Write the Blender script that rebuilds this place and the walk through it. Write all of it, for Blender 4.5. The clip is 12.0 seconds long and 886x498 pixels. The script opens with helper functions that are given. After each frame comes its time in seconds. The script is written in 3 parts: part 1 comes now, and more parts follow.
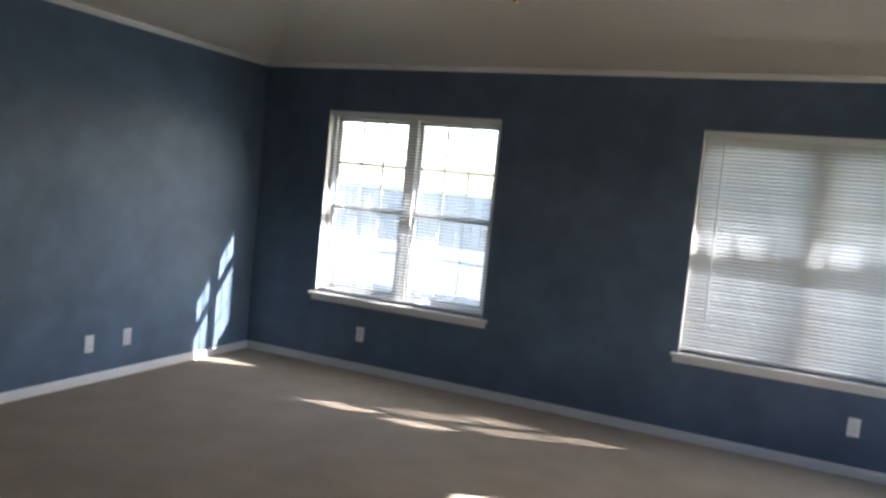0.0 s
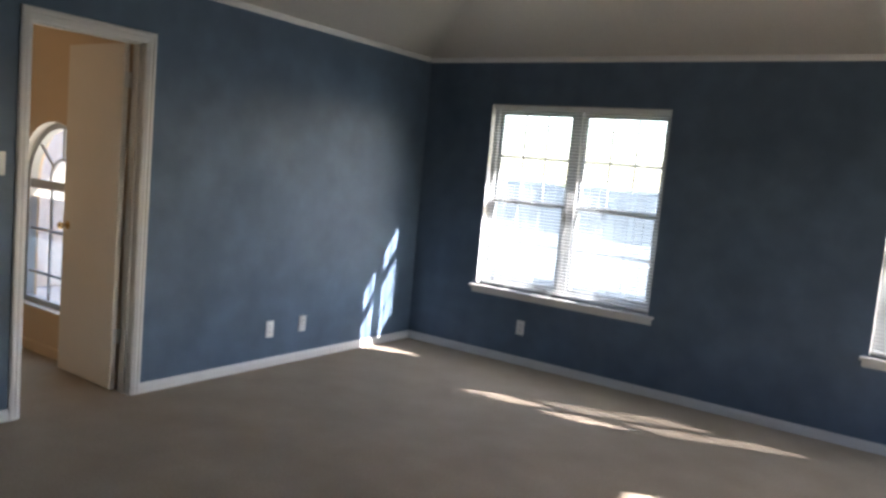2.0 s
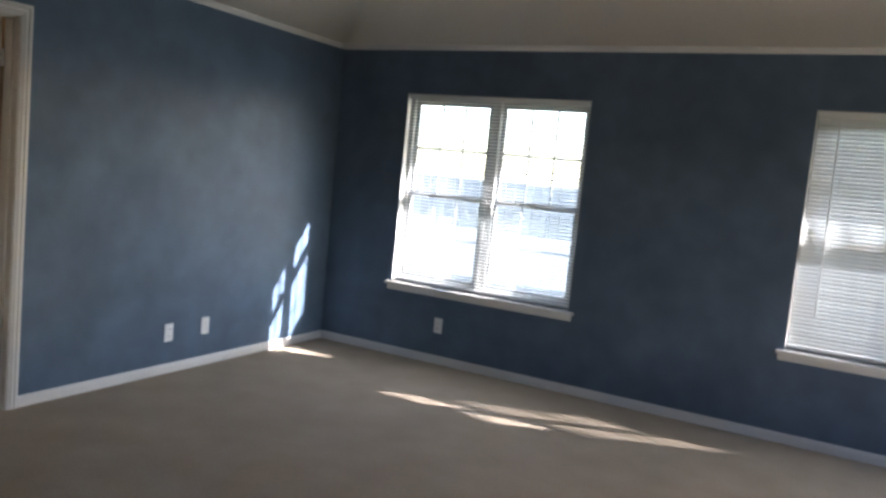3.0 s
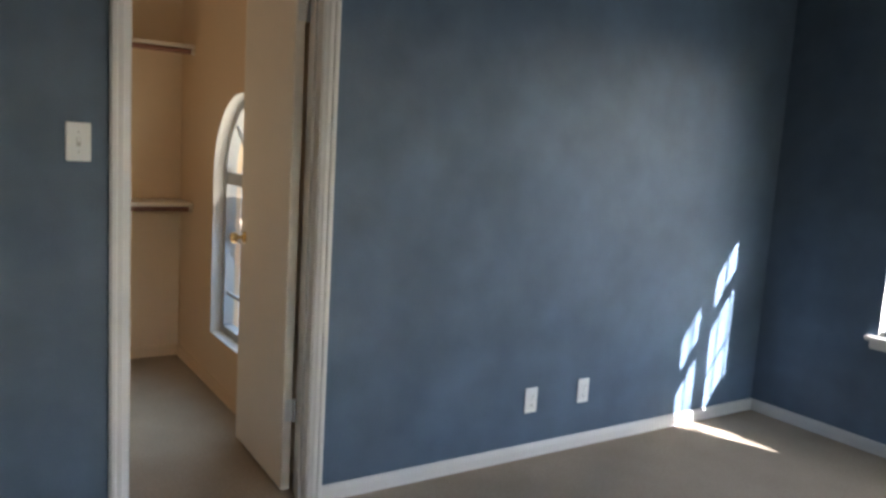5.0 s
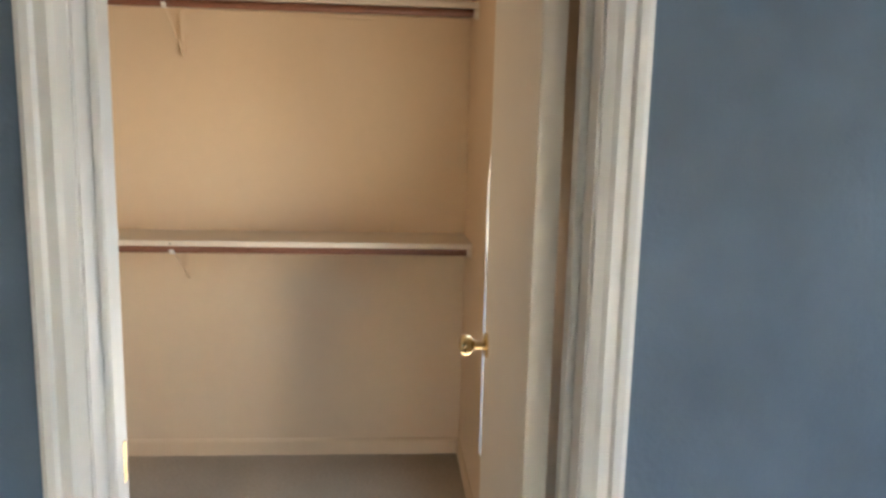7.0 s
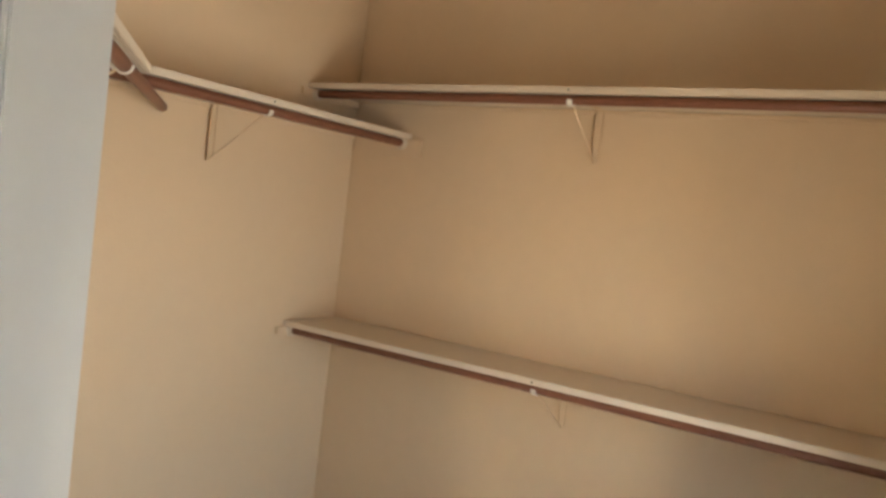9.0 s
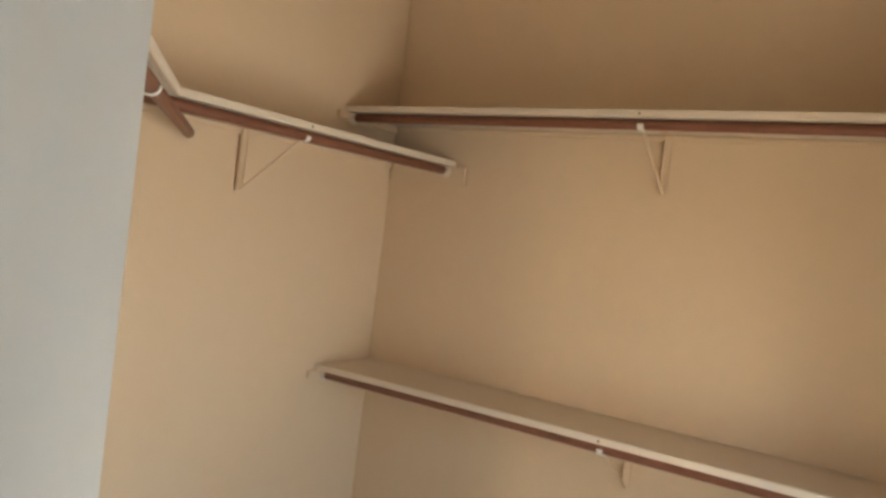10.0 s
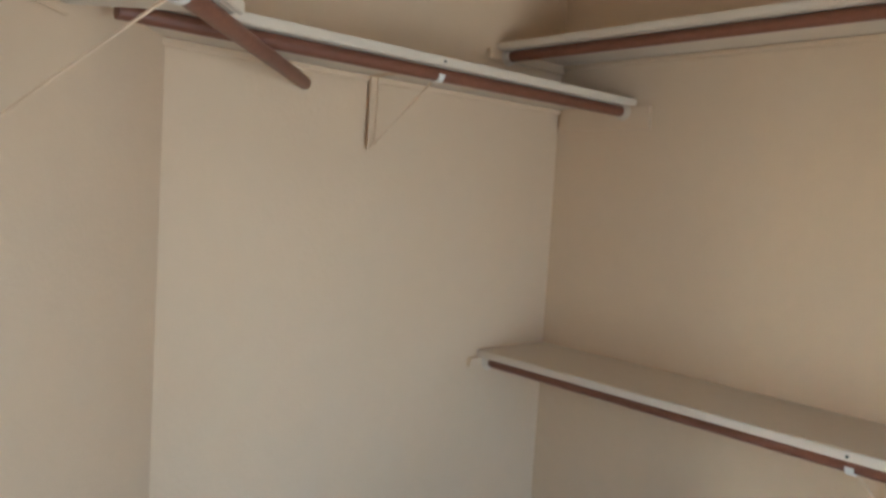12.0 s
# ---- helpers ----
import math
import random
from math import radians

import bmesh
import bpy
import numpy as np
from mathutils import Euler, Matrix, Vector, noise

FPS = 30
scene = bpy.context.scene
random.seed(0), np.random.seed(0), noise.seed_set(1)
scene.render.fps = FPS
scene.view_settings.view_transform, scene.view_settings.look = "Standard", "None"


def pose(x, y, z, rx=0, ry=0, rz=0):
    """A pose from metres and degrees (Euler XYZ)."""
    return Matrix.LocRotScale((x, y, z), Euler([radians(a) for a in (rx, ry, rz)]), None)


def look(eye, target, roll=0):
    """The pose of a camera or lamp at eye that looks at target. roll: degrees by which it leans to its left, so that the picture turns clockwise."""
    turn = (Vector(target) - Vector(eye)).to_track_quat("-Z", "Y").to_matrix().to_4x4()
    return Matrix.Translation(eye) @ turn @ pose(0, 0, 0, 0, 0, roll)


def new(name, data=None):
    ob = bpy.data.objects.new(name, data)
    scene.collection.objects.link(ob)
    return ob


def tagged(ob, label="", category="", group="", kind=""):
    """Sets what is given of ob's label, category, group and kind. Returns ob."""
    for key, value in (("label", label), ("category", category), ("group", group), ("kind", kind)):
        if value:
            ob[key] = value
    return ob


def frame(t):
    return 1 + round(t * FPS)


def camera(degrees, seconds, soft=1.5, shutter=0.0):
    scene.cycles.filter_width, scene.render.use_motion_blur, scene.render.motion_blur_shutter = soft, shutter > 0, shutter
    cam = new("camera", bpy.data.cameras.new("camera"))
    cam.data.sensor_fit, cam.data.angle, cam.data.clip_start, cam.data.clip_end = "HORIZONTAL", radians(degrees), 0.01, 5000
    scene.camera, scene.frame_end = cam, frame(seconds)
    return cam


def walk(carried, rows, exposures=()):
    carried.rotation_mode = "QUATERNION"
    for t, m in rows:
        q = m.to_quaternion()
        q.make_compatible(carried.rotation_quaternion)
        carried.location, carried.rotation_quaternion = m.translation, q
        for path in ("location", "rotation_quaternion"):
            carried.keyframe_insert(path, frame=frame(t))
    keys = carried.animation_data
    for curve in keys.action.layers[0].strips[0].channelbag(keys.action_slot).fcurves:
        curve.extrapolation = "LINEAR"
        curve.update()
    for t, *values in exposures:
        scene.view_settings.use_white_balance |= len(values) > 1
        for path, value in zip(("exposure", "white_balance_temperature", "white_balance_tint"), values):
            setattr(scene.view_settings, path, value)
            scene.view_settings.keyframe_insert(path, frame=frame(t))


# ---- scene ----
cam = camera(60.0, 12.0, soft=3.0)
PATH = [
    (0, (4.076, -5.208, 1.498), (3.258, -3.39, 1.341), 5.5),
    (0.5, (4.066, -5.321, 1.48), (2.941, -3.679, 1.289), 5.0),
    (1, (3.908, -5.309, 1.454), (2.638, -3.778, 1.244), 4.2),
    (1.5, (3.858, -5.3, 1.448), (2.588, -3.77, 1.235), 4.3),
    (2, (3.912, -5.306, 1.475), (2.789, -3.663, 1.27), 5.2),
    (2.5, (3.895, -5.3, 1.435), (2.954, -3.545, 1.246), 5.6),
    (2.7, (3.862, -5.25, 1.45), (2.961, -3.475, 1.26), 5.7),
    (4.3, (3.075, -4.165, 1.42), (1.62, -2.816, 1.168), 3.8),
    (4.5, (2.92, -4.054, 1.406), (1.392, -2.788, 1.153), 4.1),
    (5, (2.534, -3.803, 1.366), (0.876, -2.716, 1.1), 3.5),
    (5.5, (2.149, -3.523, 1.369), (0.403, -2.606, 1.034), 3.8),
    (6, (1.817, -3.255, 1.363), (-0.015, -2.541, 1.0), 4.2),
    (6.5, (1.345, -3.106, 1.383), (-0.551, -2.587, 1.015), 5.2),
    (7, (0.95, -2.956, 1.405), (-1.017, -2.8, 1.081), 1.4),
    (7.5, (0.57, -2.824, 1.47), (-1.376, -3.186, 1.188), 1.4),
    (7.7, (0.531, -2.74, 1.466), (-1.383, -3.27, 1.232), 1.8),
    (9.3, (0.19, -2.826, 1.417), (-1.495, -3.902, 1.336), 7.2),
    (9.5, (0.183, -2.855, 1.417), (-1.503, -3.929, 1.356), 7.3),
    (10, (0.083, -3.021, 1.447), (-1.595, -4.108, 1.406), 6.9),
    (10.5, (-0.114, -3.073, 1.438), (-1.664, -4.336, 1.413), 6.0),
    (11, (-0.284, -3.185, 1.466), (-1.679, -4.616, 1.397), 5.1),
    (11.5, (-0.326, -3.197, 1.445), (-1.649, -4.695, 1.373), 4.8),
    (12, (-0.315, -3.196, 1.402), (-1.655, -4.675, 1.258), 3.6),
]
EXPOSURES = [(0, 3.15, 6200, 14), (1.0, 3.27, 6250, 15), (2.7, 3.25, 6200, 15), (4.6, 3.18, 6150, 13), (5.6, 3.99, 6050, 12), (7.0, 4.18, 6000, 12),
             (7.5, 4.12, 5750, 12), (9.4, 3.9, 6500, 12), (10.5, 3.87, 5950, 10), (11.5, 3.80, 5450, 7), (12, 3.77, 5050, 6)]
walk(cam, [(t, look(eye, target, roll)) for t, eye, target, roll in PATH], EXPOSURES)

# ---- light ----
SUN_SIDE, SUN_RISE = 22.3, 28.3          # degrees off the window wall, degrees up
world = bpy.data.worlds.new("sky")
scene.world = world
world.use_nodes = True
wn, wl = world.node_tree.nodes, world.node_tree.links
sky = wn.new("ShaderNodeTexSky")
sky.sky_type = "NISHITA"
sky.sun_disc = False
sky.sun_elevation = radians(SUN_RISE)
sky.sun_rotation = radians(90 - SUN_SIDE)
wl.new(sky.outputs[0], wn["Background"].inputs[0])
wn["Background"].inputs[1].default_value = 0.15
sa, se = radians(SUN_SIDE), radians(SUN_RISE)
sun_dir = Vector((math.cos(sa) * math.cos(se), math.sin(sa) * math.cos(se), math.sin(se)))
sun = new("sun", bpy.data.lights.new("sun", "SUN"))
sun.data.energy, sun.data.angle, sun.data.color = 5.0, radians(0.5), (1.0, 0.97, 0.93)
sun.matrix_world = look(sun_dir * 30, (0, 0, 0))


def window_light(name, m, w, h, power, color, spread=180):
    lamp = new(name, bpy.data.lights.new(name, "AREA"))
    lamp.data.shape, lamp.data.size, lamp.data.size_y = "RECTANGLE", w, h
    lamp.data.energy, lamp.data.color, lamp.data.spread = power, color, radians(spread)
    lamp.matrix_world = m


# the sky's light in the openings of the two bedroom windows and of the arched closet window
window_light("window_daylight", look((1.37, -0.03, 1.3), (1.37, -2, 0.4)), 1.4, 1.4, 0.85, (0.84, 0.92, 1.0))
window_light("window_daylight", look((4.22, -0.03, 1.3), (4.22, -2, 0.7)), 1.4, 1.4, 1.15, (0.84, 0.92, 1.0))
window_light("arch_daylight", look((-1.066, -2.63, 0.95), (-1.066, -4.0, 0.35)), 0.8, 1.15, 0.48, (0.58, 0.81, 1.0), 140)
# added warm fill lamp aimed up, standing in for daylight bounced off the yard
window_light("arch_up_fill", look((-1.066, -2.632, 0.95), (-1.066, -4.0, 2.25)), 0.8, 1.15, 0.92, (1.0, 0.88, 0.66), 150)


# ---- materials ----
def mat(name, color, rough=0.6, metal=0.0, grain=0.0, grain_size=60.0, blotch=0.0, blotch_size=3.0, bump=0.0, bump_size=200.0,
        other=None, spec=0.5, random_tint=0.0):
    m = bpy.data.materials.new(name)
    m.use_nodes = True
    n, l = m.node_tree.nodes, m.node_tree.links
    b = n["Principled BSDF"]
    b.inputs["Roughness"].default_value, b.inputs["Metallic"].default_value = rough, metal
    b.inputs["Specular IOR Level"].default_value = spec
    tc = n.new("ShaderNodeTexCoord")
    base = n.new("ShaderNodeRGB")
    base.outputs[0].default_value = (*color, 1)
    out = base.outputs[0]

    def vary(out, size, amount, second, detail):
        t = n.new("ShaderNodeTexNoise")
        t.inputs["Scale"].default_value, t.inputs["Detail"].default_value = size, detail
        l.new(tc.outputs["Object"], t.inputs["Vector"])
        r = n.new("ShaderNodeMapRange")
        r.inputs["From Min"].default_value, r.inputs["From Max"].default_value = 0.3, 0.7
        l.new(t.outputs[0], r.inputs[0])
        x = n.new("ShaderNodeMix")
        x.data_type = "RGBA"
        x.inputs["B"].default_value = (*second, 1)
        k = n.new("ShaderNodeMath")
        k.operation = "MULTIPLY"
        k.inputs[1].default_value = amount
        l.new(r.outputs[0], k.inputs[0])
        l.new(k.outputs[0], x.inputs["Factor"])
        l.new(out, x.inputs["A"])
        return x.outputs["Result"]

    second = other or tuple(c * 0.6 for c in color)
    if blotch:
        out = vary(out, blotch_size, blotch, second, 4)
    if grain:
        out = vary(out, grain_size, grain, tuple(c * 0.55 for c in color), 6)
    if random_tint:
        info = n.new("ShaderNodeObjectInfo")
        hs = n.new("ShaderNodeHueSaturation")
        r = n.new("ShaderNodeMapRange")
        r.inputs["To Min"].default_value, r.inputs["To Max"].default_value = 1 - random_tint, 1 + random_tint
        l.new(info.outputs["Random"], r.inputs[0])
        l.new(r.outputs[0], hs.inputs["Value"])
        l.new(out, hs.inputs["Color"])
        out = hs.outputs[0]
    l.new(out, b.inputs["Base Color"])
    if bump:
        t = n.new("ShaderNodeTexNoise")
        t.inputs["Scale"].default_value, t.inputs["Detail"].default_value = bump_size, 5
        l.new(tc.outputs["Object"], t.inputs["Vector"])
        bp = n.new("ShaderNodeBump")
        bp.inputs["Strength"].default_value, bp.inputs["Distance"].default_value = bump, 0.004
        l.new(t.outputs[0], bp.inputs["Height"])
        l.new(bp.outputs[0], b.inputs["Normal"])
    return m


def glass_mat(name, tint, rough=0.0):
    m = bpy.data.materials.new(name)
    m.use_nodes = True
    b = m.node_tree.nodes["Principled BSDF"]
    b.inputs["Base Color"].default_value = (*tint, 1)
    b.inputs["Transmission Weight"].default_value, b.inputs["Roughness"].default_value, b.inputs["IOR"].default_value = 1, rough, 1.02
    return m


def screen_mat(name, color, open_part):
    """Fine mesh: part of the light goes straight through, the rest is scattered."""
    m = bpy.data.materials.new(name)
    m.use_nodes = True
    n, l = m.node_tree.nodes, m.node_tree.links
    b = n["Principled BSDF"]
    b.inputs["Base Color"].default_value, b.inputs["Roughness"].default_value = (*color, 1), 0.8
    x, t = n.new("ShaderNodeMixShader"), n.new("ShaderNodeBsdfTransparent")
    x.inputs[0].default_value = open_part
    l.new(b.outputs[0], x.inputs[1])
    l.new(t.outputs[0], x.inputs[2])
    l.new(x.outputs[0], n["Material Output"].inputs[0])
    return m


def slat_mat(name):
    """White slats that let a little light through."""
    m = mat(name, (0.80, 0.80, 0.78), 0.45, grain=0.08, grain_size=15)
    n, l = m.node_tree.nodes, m.node_tree.links
    x, t = n.new("ShaderNodeMixShader"), n.new("ShaderNodeBsdfTranslucent")
    t.inputs[0].default_value = (0.78, 0.86, 0.95, 1)
    x.inputs[0].default_value = 0.13
    l.new(n["Principled BSDF"].outputs[0], x.inputs[1])
    l.new(t.outputs[0], x.inputs[2])
    l.new(x.outputs[0], n["Material Output"].inputs[0])
    return m


BLUE = mat("blue_paint", (0.079, 0.117, 0.172), 0.5, blotch=0.75, blotch_size=2.4, other=(0.119, 0.172, 0.248), grain=0.3, grain_size=6,
           bump=0.25, bump_size=90, spec=0.35)
TAN = mat("tan_paint", (0.645, 0.475, 0.305), 0.7, blotch=0.5, blotch_size=2.0, other=(0.625, 0.485, 0.335), grain=0.05, grain_size=20, bump=0.2, bump_size=90)
CEIL = mat("ceiling_paint", (0.85, 0.80, 0.73), 0.85, blotch=0.3, blotch_size=1.5, other=(0.76, 0.71, 0.64), grain=0.12, grain_size=50, bump=0.5, bump_size=70)
TRIM = mat("white_trim", (0.66, 0.645, 0.62), 0.4, blotch=0.25, blotch_size=6, other=(0.58, 0.565, 0.54), grain=0.04, grain_size=40, bump=0.05, bump_size=60)
DOORW = mat("cream_door_paint", (0.77, 0.70, 0.61), 0.42, blotch=0.3, blotch_size=4, other=(0.68, 0.63, 0.55), grain=0.04, grain_size=30, bump=0.06, bump_size=60)
CARPET = mat("beige_carpet", (0.445, 0.363, 0.276), 0.95, blotch=0.6, blotch_size=3.2, other=(0.33, 0.268, 0.202), grain=0.4, grain_size=85, bump=1.0, bump_size=420, spec=0.1)
SHELFW = mat("shelf_paint", (0.62, 0.52, 0.40), 0.55, blotch=0.25, blotch_size=5, other=(0.60, 0.50, 0.39), grain=0.06, grain_size=30, bump=0.08, bump_size=50)
ROD = mat("brown_wood", (0.17, 0.062, 0.032), 0.45, blotch=0.5, blotch_size=9, other=(0.23, 0.09, 0.05), grain=0.35, grain_size=45, bump=0.1, bump_size=60)
METALW = mat("white_metal", (0.74, 0.70, 0.64), 0.4, blotch=0.2, blotch_size=30, other=(0.6, 0.55, 0.48))
BRASS = mat("brass", (0.60, 0.45, 0.22), 0.25, 1.0, blotch=0.3, blotch_size=20, other=(0.5, 0.35, 0.14))
STEEL = mat("steel", (0.55, 0.53, 0.50), 0.35, 1.0, blotch=0.2, blotch_size=30)
PLATE = mat("white_plastic", (0.78, 0.78, 0.77), 0.35, blotch=0.1, blotch_size=30, other=(0.7, 0.7, 0.68))
DARK = mat("dark_slot", (0.03, 0.03, 0.03), 0.6)
LCD = mat("green_display", (0.23, 0.28, 0.20), 0.3, blotch=0.2, blotch_size=40)
VINYL = mat("window_aluminium", (0.40, 0.41, 0.42), 0.5, blotch=0.2, blotch_size=8, other=(0.34, 0.34, 0.35))
GLASS = glass_mat("window_glass", (0.97, 0.99, 0.98))
SLAT = slat_mat("blind_slat")
CORD = mat("blind_cord", (0.8, 0.8, 0.78), 0.7)
SCREEN = screen_mat("insect_screen", (0.10, 0.11, 0.12), 0.6)
LAWN = mat("lawn", (0.075, 0.105, 0.035), 0.95, blotch=0.6, blotch_size=0.8, other=(0.13, 0.13, 0.06), grain=0.5, grain_size=30, bump=1.0, bump_size=60)
FENCE = mat("pale_fence_wood", (0.52, 0.54, 0.57), 0.85, blotch=0.5, blotch_size=2, other=(0.44, 0.46, 0.50), grain=0.25, grain_size=25, bump=0.4, bump_size=30, random_tint=0.15)
PATIO = mat("concrete", (0.62, 0.58, 0.54), 0.9, blotch=0.4, blotch_size=0.8, other=(0.54, 0.50, 0.46), grain=0.2, grain_size=40, bump=0.3, bump_size=60)
SIDING = mat("pale_siding", (0.75, 0.74, 0.71), 0.8, blotch=0.3, blotch_size=1, other=(0.69, 0.69, 0.66), grain=0.1, grain_size=20, bump=0.2, bump_size=30)
BEIGE = mat("beige_stucco", (0.74, 0.65, 0.58), 0.9, blotch=0.5, blotch_size=0.7, other=(0.66, 0.57, 0.50), grain=0.2, grain_size=20, bump=0.4, bump_size=30)
SHINGLE = mat("grey_shingles", (0.30, 0.29, 0.28), 0.9, blotch=0.5, blotch_size=2, other=(0.36, 0.35, 0.34), grain=0.5, grain_size=40, bump=0.6, bump_size=40)


# ---- mesh helpers ----
def add_box(bm, x0, x1, y0, y1, z0, z1):
    c = ((x0 + x1) / 2, (y0 + y1) / 2, (z0 + z1) / 2)
    m = Matrix.LocRotScale(c, None, (abs(x1 - x0), abs(y1 - y0), abs(z1 - z0)))
    return bmesh.ops.create_cube(bm, size=1, matrix=m)["verts"]


def boxes(*rows, bevel=0.0, seg=2):
    bm = bmesh.new()
    for r in rows:
        add_box(bm, *r)
    if bevel:
        bmesh.ops.bevel(bm, geom=bm.edges[:], offset=bevel, segments=seg, affect="EDGES", clamp_overlap=True)
    return bm


def rod_between(bm, a, b, r, seg=16, cap=True):
    a, b = Vector(a), Vector(b)
    q = (b - a).to_track_quat("Z", "Y")
    m = Matrix.LocRotScale((a + b) / 2, q, None)
    bmesh.ops.create_cone(bm, cap_ends=cap, segments=seg, radius1=r, radius2=r, depth=(b - a).length, matrix=m)


def lathe(profile, seg=24, m=None):
    """A turned body from (radius, height) pairs."""
    bm = bmesh.new()
    rings = []
    for r, z in profile:
        rings.append([bm.verts.new((r * math.cos(2 * math.pi * k / seg), r * math.sin(2 * math.pi * k / seg), z)) for k in range(seg)])
    for a, b in zip(rings, rings[1:]):
        for k in range(seg):
            bm.faces.new((a[k], a[(k + 1) % seg], b[(k + 1) % seg], b[k]))
    bm.faces.new(rings[0][::-1])
    bm.faces.new(rings[-1])
    if m:
        bm.transform(m)
    return bm


def sweep(section, a, b, up=(0, 0, 1)):
    """A straight moulding of that section (out from the wall, up) from a to b; out is to the left of the way."""
    a, b, up = Vector(a), Vector(b), Vector(up)
    side = up.cross((b - a).normalized())
    bm = bmesh.new()
    ends = [[bm.verts.new(p + side * o + up * h) for o, h in section] for p in (a, b)]
    k = len(section)
    for i in range(k):
        bm.faces.new((ends[0][i], ends[0][(i + 1) % k], ends[1][(i + 1) % k], ends[1][i]))
    bm.faces.new(ends[0][::-1])
    bm.faces.new(ends[1])
    bmesh.ops.recalc_face_normals(bm, faces=bm.faces[:])
    return bm


def mesh_of(name, bm, material, smooth=False):
    me = bpy.data.meshes.new(name)
    bm.to_mesh(me)
    bm.free()
    me.materials.append(material)
    if smooth:
        for p in me.polygons:
            p.use_smooth = True
        me.set_sharp_from_angle(angle=radians(40))
    return me


def thing(name, label, category, group="", m=None):
    ob = new(name)
    ob.empty_display_size = 0.1
    if m is not None:
        ob.matrix_world = m
    return tagged(ob, label, category, group)


def part(name, bm, material, parent=None, label="", smooth=False):
    ob = new(name, mesh_of(name, bm, material, smooth))
    ob.parent = parent
    return tagged(ob, label)


def structure(name, bm, material, label, smooth=False):
    return tagged(new(name, mesh_of(name, bm, material, smooth)), label, kind="structure")


# ---- the bedroom ----
WALL_TOP, ROOM_X, BACK, BACK_NEAR = 2.385, 5.85, -6.4, -4.97
W1, W2 = (0.64, 2.10), (3.49, 4.95)
SILL, HEAD, WT = 0.575, 2.03, 0.215
D0, D1, DTOP, LT = -3.336, -2.674, 2.043, 0.12
CX, CY0, CY1, CTOP = -2.17, -4.75, -2.62, 2.44

structure("wall_north", boxes(
    (0, W1[0], 0, WT, 0, WALL_TOP + 0.8), (W1[0], W1[1], 0, WT, 0, SILL), (W1[0], W1[1], 0, WT, HEAD, WALL_TOP + 0.8),
    (W1[1], W2[0], 0, WT, 0, WALL_TOP + 0.8), (W2[0], W2[1], 0, WT, 0, SILL), (W2[0], W2[1], 0, WT, HEAD, WALL_TOP + 0.8),
    (W2[1], ROOM_X, 0, WT, 0, WALL_TOP + 0.8)), BLUE, "dusty blue painted window wall of the bedroom")
structure("wall_west", boxes(
    (-0.06, 0, D1, WT, 0, WALL_TOP + 0.8), (-0.06, 0, D0, D1, DTOP, WALL_TOP + 0.8), (-0.06, 0, BACK_NEAR - 0.12, D0, 0, WALL_TOP + 0.8)), BLUE,
    "dusty blue painted bedroom wall with the closet doorway")
structure("wall_closet_east", boxes(
    (-LT, -0.06, D1, CY1, 0, CTOP), (-LT, -0.06, D0, D1, DTOP, CTOP), (-LT, -0.06, CY0, D0, 0, CTOP)), TAN, "tan painted inner side of the closet's door wall")
structure("wall_outer_west", boxes((-LT - 0.06, -0.06, CY1 + 0.15, WT, -0.2, WALL_TOP + 0.8)), SIDING, "pale siding outside of the bedroom wall")
EAST_HEAD = 1.96
# first window is added to brighten the doorway; second casts the floor's sun patch
EAST = ((-4.40, -3.50), (-1.29, -0.37))  # unseen, in the east wall behind the walker, to let sun in
structure("wall_east", boxes(*[(ROOM_X, ROOM_X + WT, a, b, z0, z1) for a, b, z0, z1 in (
    (BACK, EAST[0][0], 0, 3.18), (EAST[0][1], EAST[1][0], 0, 3.18), (EAST[1][1], WT, 0, 3.18),
    (*EAST[0], 0, SILL), (*EAST[0], EAST_HEAD, 3.18), (*EAST[1], 0, SILL), (*EAST[1], EAST_HEAD, 3.18))]), BLUE, "dusty blue painted bedroom wall with unseen windows that let sun in")
E0, E1 = 0.115, 0.905
structure("wall_south", boxes(
    (0, E0, BACK_NEAR - 0.12, BACK_NEAR, 0, WALL_TOP + 0.8), (E0, E1, BACK_NEAR - 0.12, BACK_NEAR, DTOP, WALL_TOP + 0.8),
    (E1, 1.9, BACK_NEAR - 0.12, BACK_NEAR, 0, WALL_TOP + 0.8), (1.78, 1.9, BACK, BACK_NEAR - 0.12, 0, WALL_TOP + 0.8),
    (1.78, ROOM_X + 0.12, BACK - 0.12, BACK, 0, WALL_TOP + 0.8)), BLUE, "dusty blue painted back wall with the entry doorway")
structure("wall_hall", boxes(
    (-0.3, -0.18, -7.0, BACK_NEAR - 0.12, 0, 2.5), (-0.3, 1.78, -7.12, -7.0, 0, 2.5), (1.66, 1.78, -7.0, BACK_NEAR - 0.13, 0, 2.5),
    (-0.3, 1.78, -7.12, BACK_NEAR - 0.12, 2.5, 2.6)), TAN, "plain hall walls beyond the entry door")

structure("floor", boxes((-2.4, ROOM_X + 0.2, -7.2, 0.0, -0.12, 0.0)), CARPET, "worn beige cut-pile carpet through bedroom and closet")

